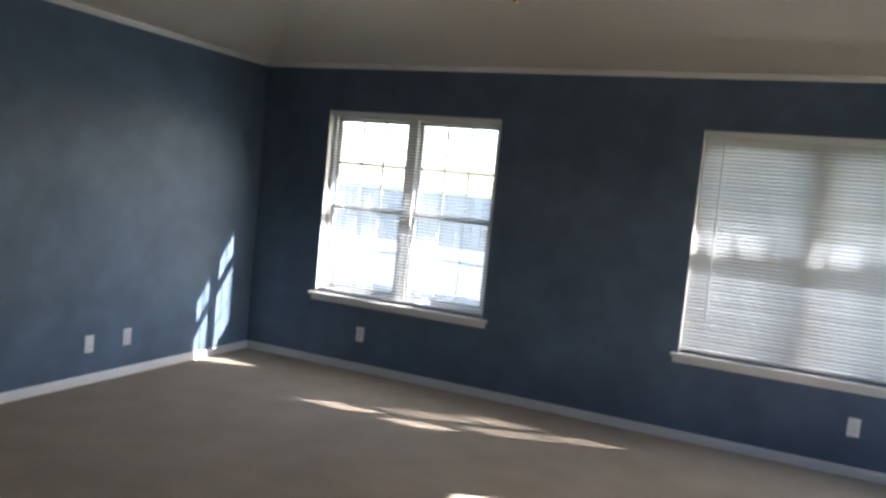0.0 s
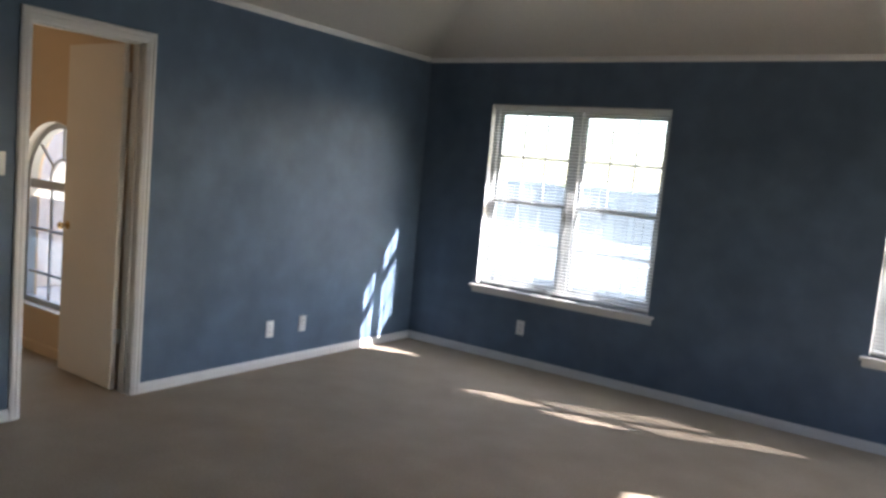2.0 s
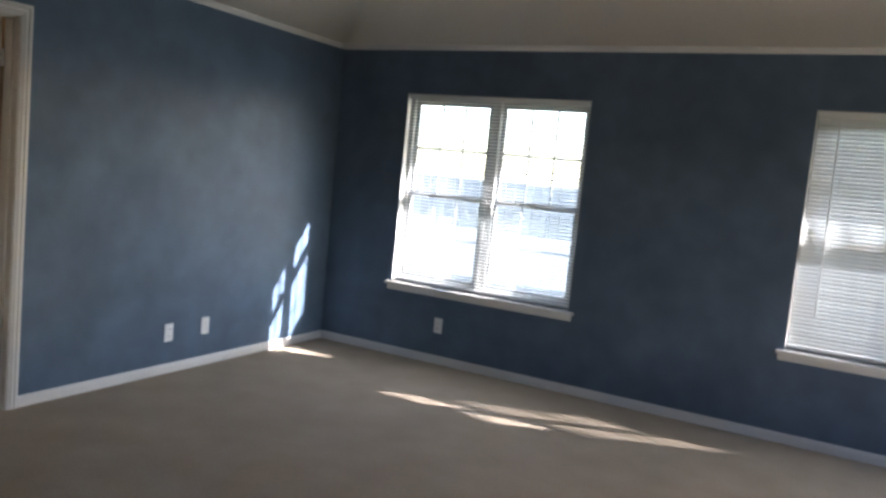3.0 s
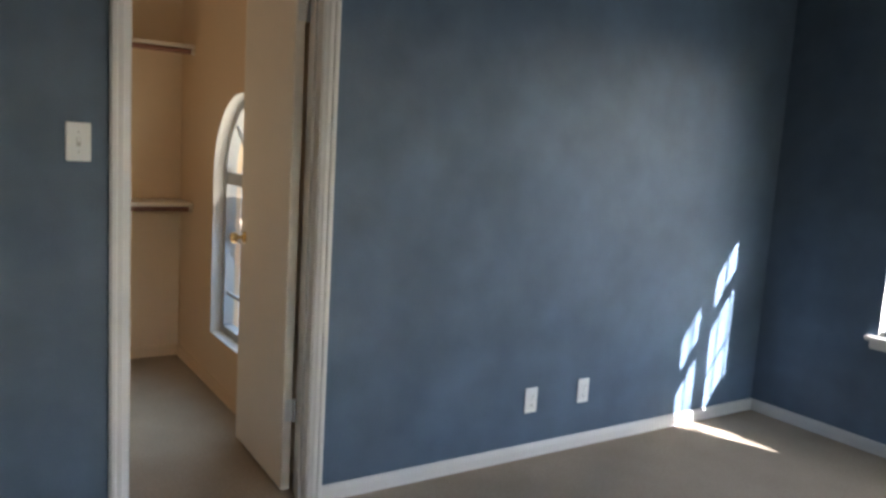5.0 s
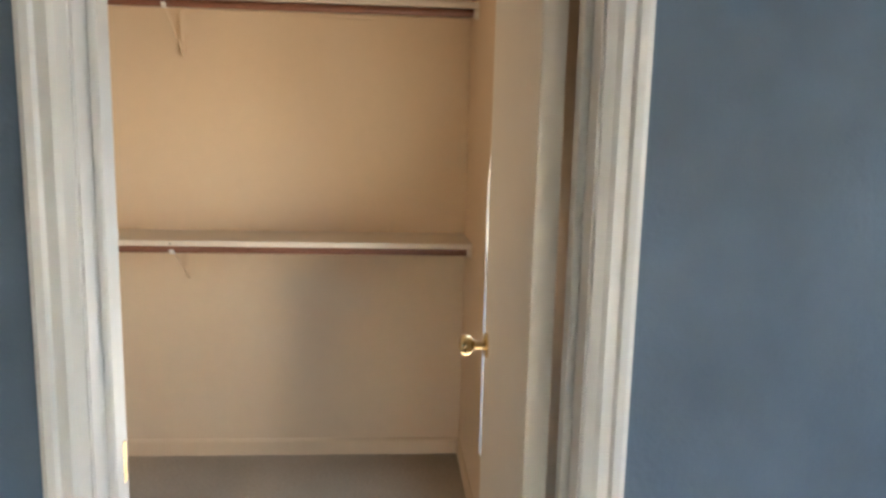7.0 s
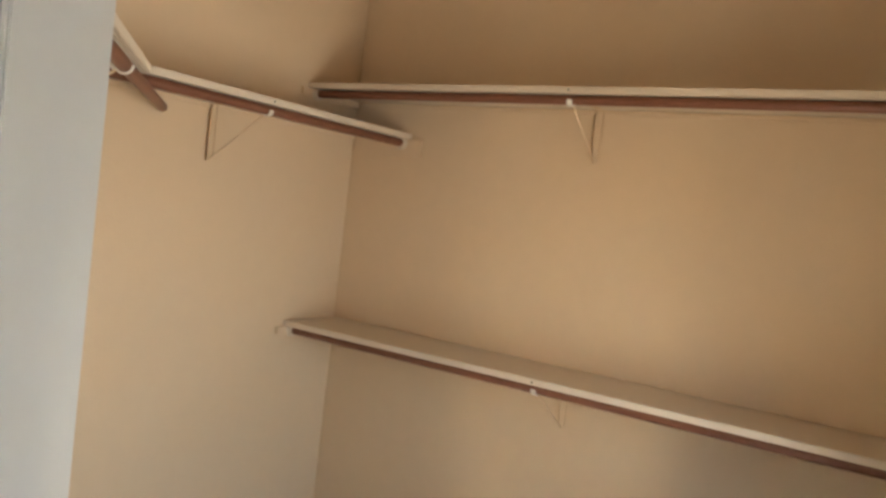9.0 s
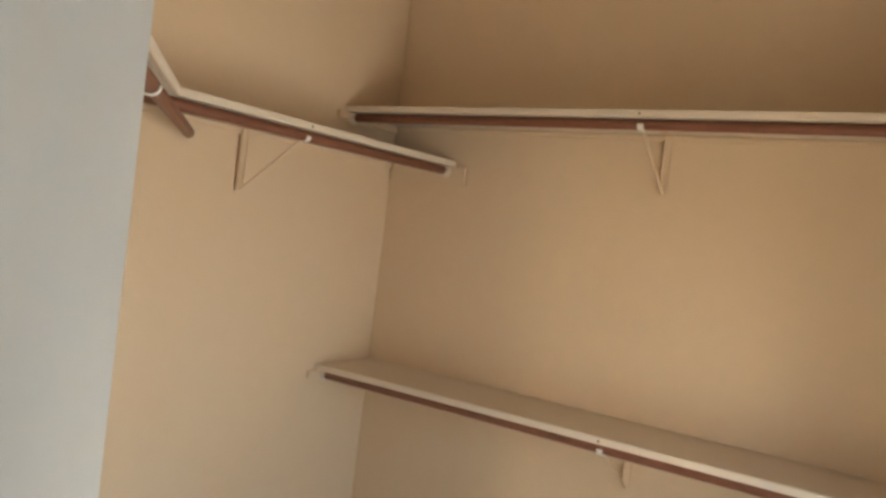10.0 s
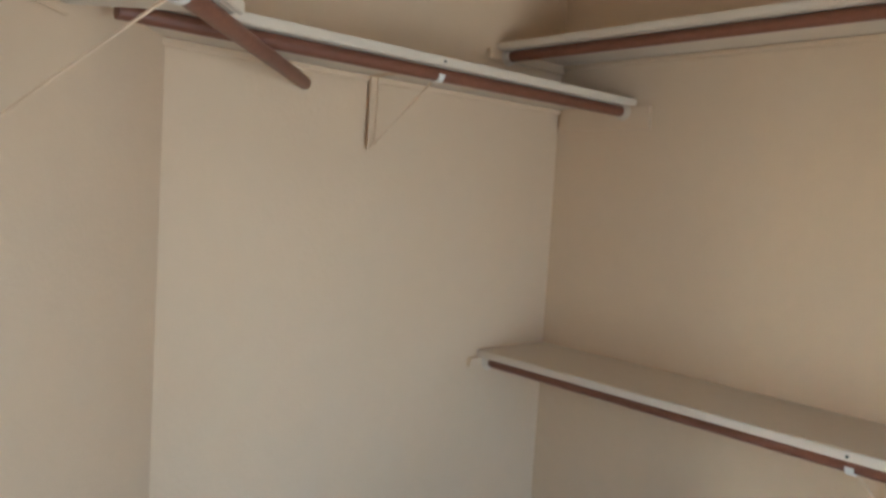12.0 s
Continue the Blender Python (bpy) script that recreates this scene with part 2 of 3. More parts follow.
# hipped ceiling: sloping up from all walls to a raised flat
RUN, RISE = 1.5, 0.42
bm = bmesh.new()
lo = [bm.verts.new(p) for p in ((0, 0, WALL_TOP), (ROOM_X, 0, WALL_TOP), (ROOM_X, BACK, WALL_TOP), (0, BACK, WALL_TOP))]
hi = [bm.verts.new(p) for p in ((RUN, -RUN, WALL_TOP + RISE), (ROOM_X - RUN, -RUN, WALL_TOP + RISE), (ROOM_X - RUN, BACK + RUN, WALL_TOP + RISE), (RUN, BACK + RUN, WALL_TOP + RISE))]
for k in range(4):
    bm.faces.new((lo[k], lo[(k + 1) % 4], hi[(k + 1) % 4], hi[k]))
bm.faces.new(hi)
bmesh.ops.solidify(bm, geom=bm.faces[:], thickness=-0.1)
structure("ceiling", bm, CEIL, "off-white textured bedroom ceiling with sloping edges")

BASE = [(0, 0), (0.013, 0), (0.013, 0.042), (0.009, 0.05), (0.011, 0.054), (0.005, 0.062), (0, 0.062)]
CROWN = [(0, 0.022), (0.005, 0.022), (0.009, 0.03), (0.02, 0.042), (0.024, 0.052), (0.024, 0.06), (0, 0.06)]


def run_of(name, section, a, b, material, label):
    return structure(name, sweep(section, a, b), material, label)


CAS = 0.057
JF0, JF1 = D0 + 0.014, D1 - 0.014
run_of("baseboard_north", BASE, (ROOM_X, 0, 0), (0.014, 0, 0), TRIM, "white painted baseboard")
run_of("baseboard_west", BASE, (0, -0.001, 0), (0, JF1 + CAS + 0.001, 0), TRIM, "white painted baseboard")
run_of("baseboard_west_far", BASE, (0, JF0 - CAS - 0.001, 0), (0, BACK_NEAR, 0), TRIM, "white painted baseboard")
run_of("trim_crown_north", CROWN, (ROOM_X, 0, WALL_TOP - 0.05), (0, 0, WALL_TOP - 0.05), TRIM, "slim white crown moulding")
run_of("trim_crown_west", CROWN, (0, -0.037, WALL_TOP - 0.05), (0, BACK_NEAR, WALL_TOP - 0.05), TRIM, "slim white crown moulding")

# ---- the closet shell ----
structure("wall_closet_west", boxes((CX - 0.12, CX, CY0 - 0.12, CY1 + 0.15, 0, CTOP)), TAN, "tan painted back wall of the closet")
structure("wall_closet_south", boxes((CX, -0.12, CY0 - 0.12, CY0, 0, CTOP)), TAN, "tan painted end wall of the closet")
structure("ceiling_closet", boxes((CX - 0.12, -0.06, CY0 - 0.12, CY1 + 0.15, CTOP, CTOP + 0.1)), CEIL, "off-white textured closet ceiling")
DG0, DGW = Vector((-0.935, CY0, 0)), Vector((0.68, 0.733, 0)).normalized()
DGN = Vector((-DGW.y, DGW.x, 0))          # into the closet
dg_end = DG0 + DGW * ((-LT - DG0.x) / DGW.x)
bm = bmesh.new()
tri = [bm.verts.new((p.x, p.y, 0)) for p in (DG0, Vector((-LT, CY0, 0)), dg_end)]
tri2 = [bm.verts.new((v.co.x, v.co.y, CTOP)) for v in tri]
bm.faces.new(tri[::-1]), bm.faces.new(tri2)
for k in range(3):
    bm.faces.new((tri[k], tri[(k + 1) % 3], tri2[(k + 1) % 3], tri2[k]))
bmesh.ops.recalc_face_normals(bm, faces=bm.faces[:])
structure("wall_closet_angled", bm, TAN, "tan painted angled wall across the closet corner")

# arched window wall
AX, AR, AS0, ASP = -1.066, 0.43, 0.30, 1.13


def arch_loop(r, z0, zs, seg=20):
    pts = [(AX - r, z0), (AX + r, z0)]
    pts += [(AX + r * math.cos(math.pi * k / seg), zs + r * math.sin(math.pi * k / seg)) for k in range(seg + 1)]
    return pts


def ring_solid(outer, inner, y0, y1):
    """The solid between two loops in x and z, from y0 to y1; each loop a list of points, open between them."""
    bm = bmesh.new()

    def loop(pts):
        vs = [bm.verts.new((x, y0, z)) for x, z in pts]
        return [bm.edges.new((vs[k], vs[(k + 1) % len(vs)])) for k in range(len(vs))]
    edges = loop(outer) + (loop(inner) if inner else [])
    bmesh.ops.triangle_fill(bm, use_beauty=True, use_dissolve=False, edges=edges)
    ext = bmesh.ops.extrude_face_region(bm, geom=bm.faces[:])
    bmesh.ops.translate(bm, vec=(0, y1 - y0, 0), verts=[v for v in ext["geom"] if isinstance(v, bmesh.types.BMVert)])
    bmesh.ops.recalc_face_normals(bm, faces=bm.faces[:])
    return bm


structure("wall_closet_north", ring_solid([(CX, 0), (-LT, 0), (-LT, CTOP), (CX, CTOP)], arch_loop(AR, AS0, ASP), CY1, CY1 + 0.15), TAN,
          "tan painted closet wall with an arched window opening")
CB = [(0, 0), (0.011, 0), (0.011, 0.06), (0.005, 0.07), (0, 0.07)]
run_of("baseboard_closet_west", CB, (CX, CY1, 0), (CX, CY0, 0), TAN, "tan painted closet baseboard")
run_of("baseboard_closet_north", CB, (-LT, CY1, 0), (CX + 0.012, CY1, 0), TAN, "tan painted closet baseboard")
run_of("baseboard_closet_south", CB, (CX + 0.012, CY0, 0), (DG0.x, CY0, 0), TAN, "tan painted closet baseboard")


# ---- windows ----
def twin_window(name, x0, x1, label):
    """Two single-hung sashes side by side with muntins, in a white frame set deep in the wall."""
    win = tagged(new(name), label, kind="structure")
    yg = 0.085
    fr = 0.035
    part("window_frame", boxes((x0, x0 + fr, 0.06, 0.125, SILL, HEAD), (x1 - fr, x1, 0.06, 0.125, SILL, HEAD),
         (x0 + fr, x1 - fr, 0.06, 0.125, HEAD - fr, HEAD), (x0 + fr, x1 - fr, 0.06, 0.125, SILL, SILL + fr)), VINYL, win)
    mid = (x0 + x1) / 2
    part("mullion", boxes((mid - 0.04, mid + 0.04, 0.058, 0.124, SILL + fr, HEAD - fr), bevel=0.003), VINYL, win)
    rail = (SILL + HEAD) / 2 - 0.03
    for a, b in ((x0 + fr, mid - 0.04), (mid + 0.04, x1 - fr)):
        for z0, z1, yy, low in ((SILL + fr, rail + 0.02, yg, True), (rail - 0.02, HEAD - fr, yg + 0.025, False)):
            s = 0.028
            sash = part("sash", boxes((a, a + s, yy - 0.012, yy + 0.012, z0, z1), (b - s, b, yy - 0.012, yy + 0.012, z0, z1),
                        (a + s, b - s, yy - 0.012, yy + 0.012, z0, z0 + s + 0.008), (a + s, b - s, yy - 0.012, yy + 0.012, z1 - s - 0.008, z1)), VINYL, win)
            hz, mw = (z0 + z1) / 2, 0.0026 if low else 0.006
            for vx in (a + (b - a) * 0.35, a + (b - a) * 0.65):
                part("muntin", boxes((vx - mw, vx + mw, yy - 0.005, yy + 0.005, z0 + s, z1 - s)), VINYL, sash)
            part("muntin", boxes((a + s, b - s, yy - 0.0055, yy + 0.0055, hz - mw * 1.7, hz + mw * 1.7)), VINYL, sash)
            pane = part("pane", boxes((a + s, b - s, yy - 0.002, yy + 0.002, z0 + s, z1 - s)), GLASS, sash)
            pane.visible_shadow = False
        part("sash_lock", boxes(((a + b) / 2 - 0.03, (a + b) / 2 + 0.03, yg - 0.03, yg - 0.013, rail + 0.004, rail + 0.02), bevel=0.004), STEEL, win)
    part("window_sill", boxes((x0 - 0.045, x1 + 0.045, -0.045, 0.06, SILL - 0.022, SILL), bevel=0.006), TRIM, win)
    part("apron", boxes((x0 - 0.03, x1 + 0.03, -0.016, -0.001, SILL - 0.065, SILL - 0.023), bevel=0.004), TRIM, win)
    part("reveal", boxes((x0, x0 + 0.004, 0.001, 0.06, SILL, HEAD - 0.004), (x1 - 0.004, x1, 0.001, 0.06, SILL, HEAD - 0.004),
                         (x0, x1, 0.001, 0.06, HEAD - 0.004, HEAD)), TRIM, win)
    return win, rail


def insect_screen(x0, x1, z0, z1, parent):
    part("insect_screen", boxes((x0, x1, 0.120, 0.121, z0, z1)), SCREEN, parent, "dark fine insect screen")


def blind(label, x0, x1, tilt, width, wand_x):
    """A lowered horizontal blind: head rail, slats, cords, bottom rail and wand. tilt: degrees by which the room edge hangs."""
    b = thing("window_blind", label, "blind", "window blinds", pose((x0 + x1) / 2, 0.032, HEAD - 0.004))
    h = (x1 - x0) / 2 - 0.008
    part("head_rail", boxes((-h - 0.003, h + 0.003, -0.02, 0.02, -0.035, 0.0), bevel=0.004), SLAT, b)
    drop, pitch = HEAD - SILL - 0.01, 0.0240
    n = int((drop - 0.075) / pitch)
    c, s = math.cos(radians(tilt)), math.sin(radians(tilt))
    bm = bmesh.new()
    sec = [(-width / 2, 0.0), (-width / 4, 0.0016), (0, 0.0021), (width / 4, 0.0016), (width / 2, 0.0)]
    rows = []
    for x in (-h, h):
        top = [bm.verts.new((x, y * c - z * s, z * c + y * s)) for y, z in sec]
        bot = [bm.verts.new((x, y * c - (z - 0.0006) * s, (z - 0.0006) * c + y * s)) for y, z in sec]
        rows.append(top + bot[::-1])
    k = len(rows[0])
    for i in range(k):
        bm.faces.new((rows[0][i], rows[0][(i + 1) % k], rows[1][(i + 1) % k], rows[1][i]))
    bm.faces.new(rows[0][::-1]), bm.faces.new(rows[1])
    bmesh.ops.recalc_face_normals(bm, faces=bm.faces[:])
    me = mesh_of("slat", bm, SLAT, True)
    for i in range(n):
        o = new("slat", me)
        o.parent = b
        o.location = (0, random.uniform(-0.001, 0.001), -0.05 - i * pitch)
        o.rotation_euler = (radians(random.uniform(-2.5, 2.5)), radians(random.uniform(-0.06, 0.06)), 0)
    zb = -0.05 - n * pitch
    part("bottom_rail", boxes((-h, h, -0.013, 0.013, zb - 0.012, zb + 0.004), bevel=0.003), SLAT, b)
    for x in (-h * 0.78, 0, h * 0.78):
        cm = bmesh.new()
        rod_between(cm, (x, -0.013, -0.03), (x, -0.013, zb), 0.0009, 6)
        rod_between(cm, (x, 0.013, -0.03), (x, 0.013, zb), 0.0009, 6)
        part("ladder_cord", cm, CORD, b)
    wm = bmesh.new()
    rod_between(wm, (wand_x, -0.027, -0.03), (wand_x + 0.012, -0.03, -1.22), 0.0045, 8)
    part("tilt_wand", wm, CORD, b, "clear plastic tilt wand")
    return b


win1, RAIL = twin_window("window_1", *W1, "white twin window with muntins over a white sill")
win2, RAIL = twin_window("window_2", *W2, "white twin window with muntins over a white sill")
for a, b in ((W2[0] + 0.035, 4.18), (4.26, W2[1] - 0.035)):
    insect_screen(a, b, SILL + 0.03, RAIL, win2)
blind("white slatted blind, lowered with its slats open", W1[0] + 0.004, W1[1] - 0.004, 52, 0.0115, 0.06)
blind("white slatted blind, lowered and nearly closed", W2[0] + 0.004, W2[1] - 0.004, 67, 0.0268, -0.60)

for k, (EW0, EW1) in enumerate(EAST):
    w = tagged(new(f"window_{4 + k}"), "unseen white window letting sun through the east wall", kind="structure")
    xa, xb = ROOM_X + 0.07, ROOM_X + 0.15
    part("window_frame", boxes((xa, xb, EW0, EW0 + 0.05, SILL, EAST_HEAD), (xa, xb, EW1 - 0.05, EW1, SILL, EAST_HEAD),
         (xa, xb, EW0 + 0.05, EW1 - 0.05, SILL, SILL + 0.05), (xa, xb, EW0 + 0.05, EW1 - 0.05, EAST_HEAD - 0.05, EAST_HEAD)), VINYL, w)
    part("meeting_rail", boxes((xa + 0.01, xb - 0.01, EW0 + 0.05, EW1 - 0.05, 1.27, 1.31)), VINYL, w)

arch = tagged(new("window_3"), "white arched closet window with curved muntins", kind="structure")
ya = CY1 + 0.075
part("window_frame", ring_solid(arch_loop(AR, AS0, ASP), arch_loop(AR - 0.045, AS0 + 0.045, ASP), ya - 0.02, ya + 0.034), VINYL, arch)
part("meeting_rail", boxes((AX - AR + 0.04, AX + AR - 0.04, ya - 0.016, ya + 0.02, ASP - 0.03, ASP + 0.03), bevel=0.003), VINYL, arch)
for x in (AX - 0.13, AX + 0.13):
    part("muntin", boxes((x - 0.008, x + 0.008, ya - 0.006, ya + 0.008, AS0 + 0.045, ASP - 0.03)), VINYL, arch)
for z in (0.52, 0.82):
    part("muntin", boxes((AX - AR + 0.045, AX + AR - 0.045, ya - 0.0055, ya + 0.0075, z - 0.008, z + 0.008)), VINYL, arch)
half = [(AX + 0.16 * math.cos(math.pi * k / 12), ASP + 0.03 + 0.16 * math.sin(math.pi * k / 12)) for k in range(13)]
half_in = [(AX + 0.144 * math.cos(math.pi * k / 12), ASP + 0.03 + 0.144 * math.sin(math.pi * k / 12)) for k in range(12, -1, -1)]
part("curved_muntin", ring_solid(half + half_in, None, ya - 0.006, ya + 0.008), VINYL, arch)
for ang in (40, 90, 140):
    ca, sa_ = math.cos(radians(ang)), math.sin(radians(ang))
    bmr = bmesh.new()
    add_box(bmr, 0.158, AR - 0.04, -0.006, 0.0075, -0.008, 0.008)
    bmr.transform(Matrix.Translation((AX, ya, ASP + 0.03)) @ Matrix.Rotation(-radians(ang), 4, "Y"))
    part("spoke_muntin", bmr, VINYL, arch)
glass = part("pane", ring_solid(arch_loop(AR - 0.04, AS0 + 0.04, ASP), None, ya + 0.001, ya + 0.004), GLASS, arch)
glass.visible_shadow = False
part("reveal", ring_solid(arch_loop(AR - 0.0005, AS0 + 0.0005, ASP), arch_loop(AR - 0.006, AS0 + 0.006, ASP), CY1 - 0.003, ya - 0.021), TRIM, arch)


# ---- doors ----
def casing_set(parent, x, y0, y1, ztop, out):
    """Moulded casing on both sides and above an opening in a wall of constant x."""
    sec = [(0, 0), (0, CAS), (0.012, CAS), (0.017, CAS * 0.86), (0.017, CAS * 0.68), (0.012, CAS * 0.6), (0.014, CAS * 0.34), (0.010, CAS * 0.22), (0.008, 0.006), (0.006, 0)]

    def piece(p, q, inward):
        bm = bmesh.new()
        p, q, inward = Vector(p), Vector(q), Vector(inward)
        along = (q - p).normalized()
        ends = []
        for e, sgn in ((p, -1), (q, 1)):
            ends.append([bm.verts.new(e + Vector((out * o, 0, 0)) + inward * w + along * (sgn * w if e == q and q.z > 1.9 and abs(along.z) > 0.5 else (sgn * w if abs(along.y) > 0.5 else 0))) for o, w in sec])
        k = len(sec)
        for i in range(k):
            bm.faces.new((ends[0][i], ends[0][(i + 1) % k], ends[1][(i + 1) % k], ends[1][i]))
        bm.faces.new(ends[0][::-1]), bm.faces.new(ends[1])
        bmesh.ops.recalc_face_normals(bm, faces=bm.faces[:])
        return bm
    part("casing", piece((x, y0, 0), (x, y0, ztop), (0, -1, 0)), TRIM, parent)
    part("casing", piece((x, y1, 0), (x, y1, ztop), (0, 1, 0)), TRIM, parent)
    part("casing", piece((x, y0, ztop + 0.0005), (x, y1, ztop + 0.0005), (0, 0, 1)), TRIM, parent)


door1 = tagged(new("door_1"), "white cased closet doorway with its jamb", kind="structure")
casing_set(door1, 0.0, JF0, JF1, DTOP - 0.014, 1)
casing_set(door1, -LT, JF0, JF1, DTOP - 0.014, -1)
part("jamb", boxes((-LT, 0.0, D0, D0 + 0.018, 0, DTOP)), TRIM, door1)
part("jamb", boxes((-LT, 0.0, D1 - 0.018, D1, 0, DTOP)), TRIM, door1)
part("jamb", boxes((-LT, 0.0, D0 + 0.018, D1 - 0.018, DTOP - 0.018, DTOP)), TRIM, door1)
part("stop", boxes((-0.072, -0.042, D0 + 0.018, D0 + 0.029, 0, DTOP - 0.018), bevel=0.002), TRIM, door1)
part("stop", boxes((-0.072, -0.042, D1 - 0.029, D1 - 0.018, 0, DTOP - 0.018), bevel=0.002), TRIM, door1)
part("stop", boxes((-0.072, -0.042, D0 + 0.029, D1 - 0.029, DTOP - 0.029, DTOP - 0.018), bevel=0.002), TRIM, door1)
part("strike_plate", boxes((-0.112, -0.082, D0 + 0.018, D0 + 0.0195, 0.89, 0.95)), BRASS, door1, "brass strike plate")


def knob(parent, x, z, y, sgn):
    """A round knob on a rosette, out along y."""
    m = Matrix.Translation((x, y, z)) @ Matrix.Rotation(-sgn * math.pi / 2, 4, "X")
    k = part("knob", lathe([(0.007, 0.004), (0.009, 0.028), (0.016, 0.033), (0.022, 0.042), (0.023, 0.050), (0.019, 0.058), (0.009, 0.062)], 20, m), BRASS, parent, "round brass knob", True)
    part("rosette", lathe([(0.028, 0.0), (0.028, 0.004), (0.022, 0.008), (0.010, 0.010)], 20, m), BRASS, k, smooth=True)


def door_leaf(name, label, width, m, hinge_z, sgn):
    """A plain slab hung at the origin, reaching along +x; its face at y = 0 and 35 mm thick towards sgn * y."""
    d = thing(name, label, "door", m=m)
    y0, y1 = sorted((0, sgn * 0.035))
    part("slab", boxes((0.003, width, y0, y1, 0.012, 2.022), bevel=0.002), DOORW, d)
    for y, s in ((y0, -1), (y1, 1)):
        knob(d, width - 0.06, 0.925, y, s)
    part("latch_plate", boxes((width, width + 0.0015, (y0 + y1) / 2 - 0.011, (y0 + y1) / 2 + 0.011, 0.895, 0.955)), BRASS, d, "brass latch plate")
    part("latch_bolt", boxes((width + 0.001, width + 0.011, (y0 + y1) / 2 - 0.006, (y0 + y1) / 2 + 0.006, 0.918, 0.932), bevel=0.003), BRASS, d)
    for z in hinge_z:
        h = part("hinge", lathe([(0.0065, z - 0.045), (0.0065, z + 0.045)], 12, Matrix.Translation((-0.003, -sgn * 0.006, 0))), TRIM, d, "white painted hinge", True)
        part("hinge_leaf", boxes((0.001, 0.0036, min(-0.004 * sgn, 0.028 * sgn), max(-0.004 * sgn, 0.028 * sgn), z - 0.044, z + 0.044)), TRIM, h)
    return d


door_leaf("closet_door", "cream slab closet door standing open into the closet", 0.605, pose(-LT - 0.003, D1 - 0.031, 0, 0, 0, 178.4), (0.33, 1.82), 1)
door2 = tagged(new("door_2"), "entry doorway with a white jamb", kind="structure")
part("jamb", boxes((E0, E0 + 0.018, BACK_NEAR - 0.12, BACK_NEAR, 0, DTOP)), TRIM, door2)
part("jamb", boxes((E1 - 0.018, E1, BACK_NEAR - 0.12, BACK_NEAR, 0, DTOP)), TRIM, door2)
part("jamb", boxes((E0 + 0.018, E1 - 0.018, BACK_NEAR - 0.12, BACK_NEAR, DTOP - 0.018, DTOP)), TRIM, door2)
door_leaf("entry_door", "off-white slab bedroom door standing open", 0.76, pose(E1 - 0.012, BACK_NEAR + 0.012, 0, 0, 0, 50), (0.25, 1.02, 1.80), 1)


# ---- wall plates ----
def outlet(m, label):
    o = thing("wall_outlet", label, "outlet", "wall outlets", m)
    part("plate", boxes((-0.035, 0.035, 0.0005, 0.006, -0.058, 0.058), bevel=0.003), PLATE, o)
    for z in (-0.02, 0.02):
        r = part("socket", boxes((-0.017, 0.017, 0.005, 0.0085, z - 0.0135, z + 0.0135), bevel=0.003), PLATE, o)
        part("slot", boxes((-0.008, -0.006, 0.0075, 0.0088, z - 0.003, z + 0.007), (0.006, 0.008, 0.0075, 0.0088, z - 0.003, z + 0.006), (-0.002, 0.002, 0.0075, 0.0088, z - 0.009, z - 0.006)), DARK, r)
    part("screw", lathe([(0.003, 0.0), (0.003, 0.0012), (0.0015, 0.0018)], 10, Matrix.Translation((0, 0.006, 0)) @ Matrix.Rotation(-math.pi / 2, 4, "X")), STEEL, o)
    return o


def switch(m, label, w=0.035):
    o = thing("light_switch", label, "switch", "light switches", m)
    part("plate", boxes((-w, w, 0.0005, 0.006, -0.058, 0.058), bevel=0.003), PLATE, o)
    part("toggle_frame", boxes((-0.006, 0.006, 0.0055, 0.0075, -0.013, 0.013), bevel=0.001), STEEL, o, "dull metal toggle surround")
    tg = boxes((-0.004, 0.004, 0.0, 0.013, -0.004, 0.004), bevel=0.0015)
    tg.transform(Matrix.Translation((0, 0.007, 0.003)) @ Matrix.Rotation(radians(25), 4, "X"))
    part("toggle", tg, PLATE, o)
    for z in (-0.03, 0.03):
        part("screw", lathe([(0.003, 0.0), (0.003, 0.0012), (0.0015, 0.0018)], 10, Matrix.Translation((0, 0.006, z)) @ Matrix.Rotation(-math.pi / 2, 4, "X")), STEEL, o)
    return o


# plates face along +y in their own space
ON_W = lambda y, z: pose(0, y, z, 0, 0, -90)
ON_N = lambda x, z: pose(x, 0, z, 0, 0, 180)
outlet(ON_W(-1.625, 0.266), "white duplex outlet low on the blue wall")
outlet(ON_W(-1.312, 0.272), "white duplex outlet low on the blue wall")
outlet(ON_W(-3.73, 0.25), "white duplex outlet beside the closet doorway")
outlet(ON_N(1.091, 0.293), "white duplex outlet under the first window")
outlet(ON_N(4.552, 0.302), "white duplex outlet under the second window")
switch(ON_W(-3.465, 1.312), "white toggle light switch beside the closet doorway")
ts = thing("thermostat", "white wall thermostat with a small green display", "thermostat", m=ON_W(-3.825, 1.34))
part("case", boxes((-0.055, 0.055, 0.0005, 0.024, -0.05, 0.05), bevel=0.006), PLATE, ts)
part("display", boxes((-0.03, 0.03, 0.0235, 0.0255, -0.008, 0.028)), LCD, ts, "dull green display")
part("button", boxes((-0.012, 0.012, 0.0235, 0.027, -0.034, -0.022), bevel=0.002), PLATE, ts)

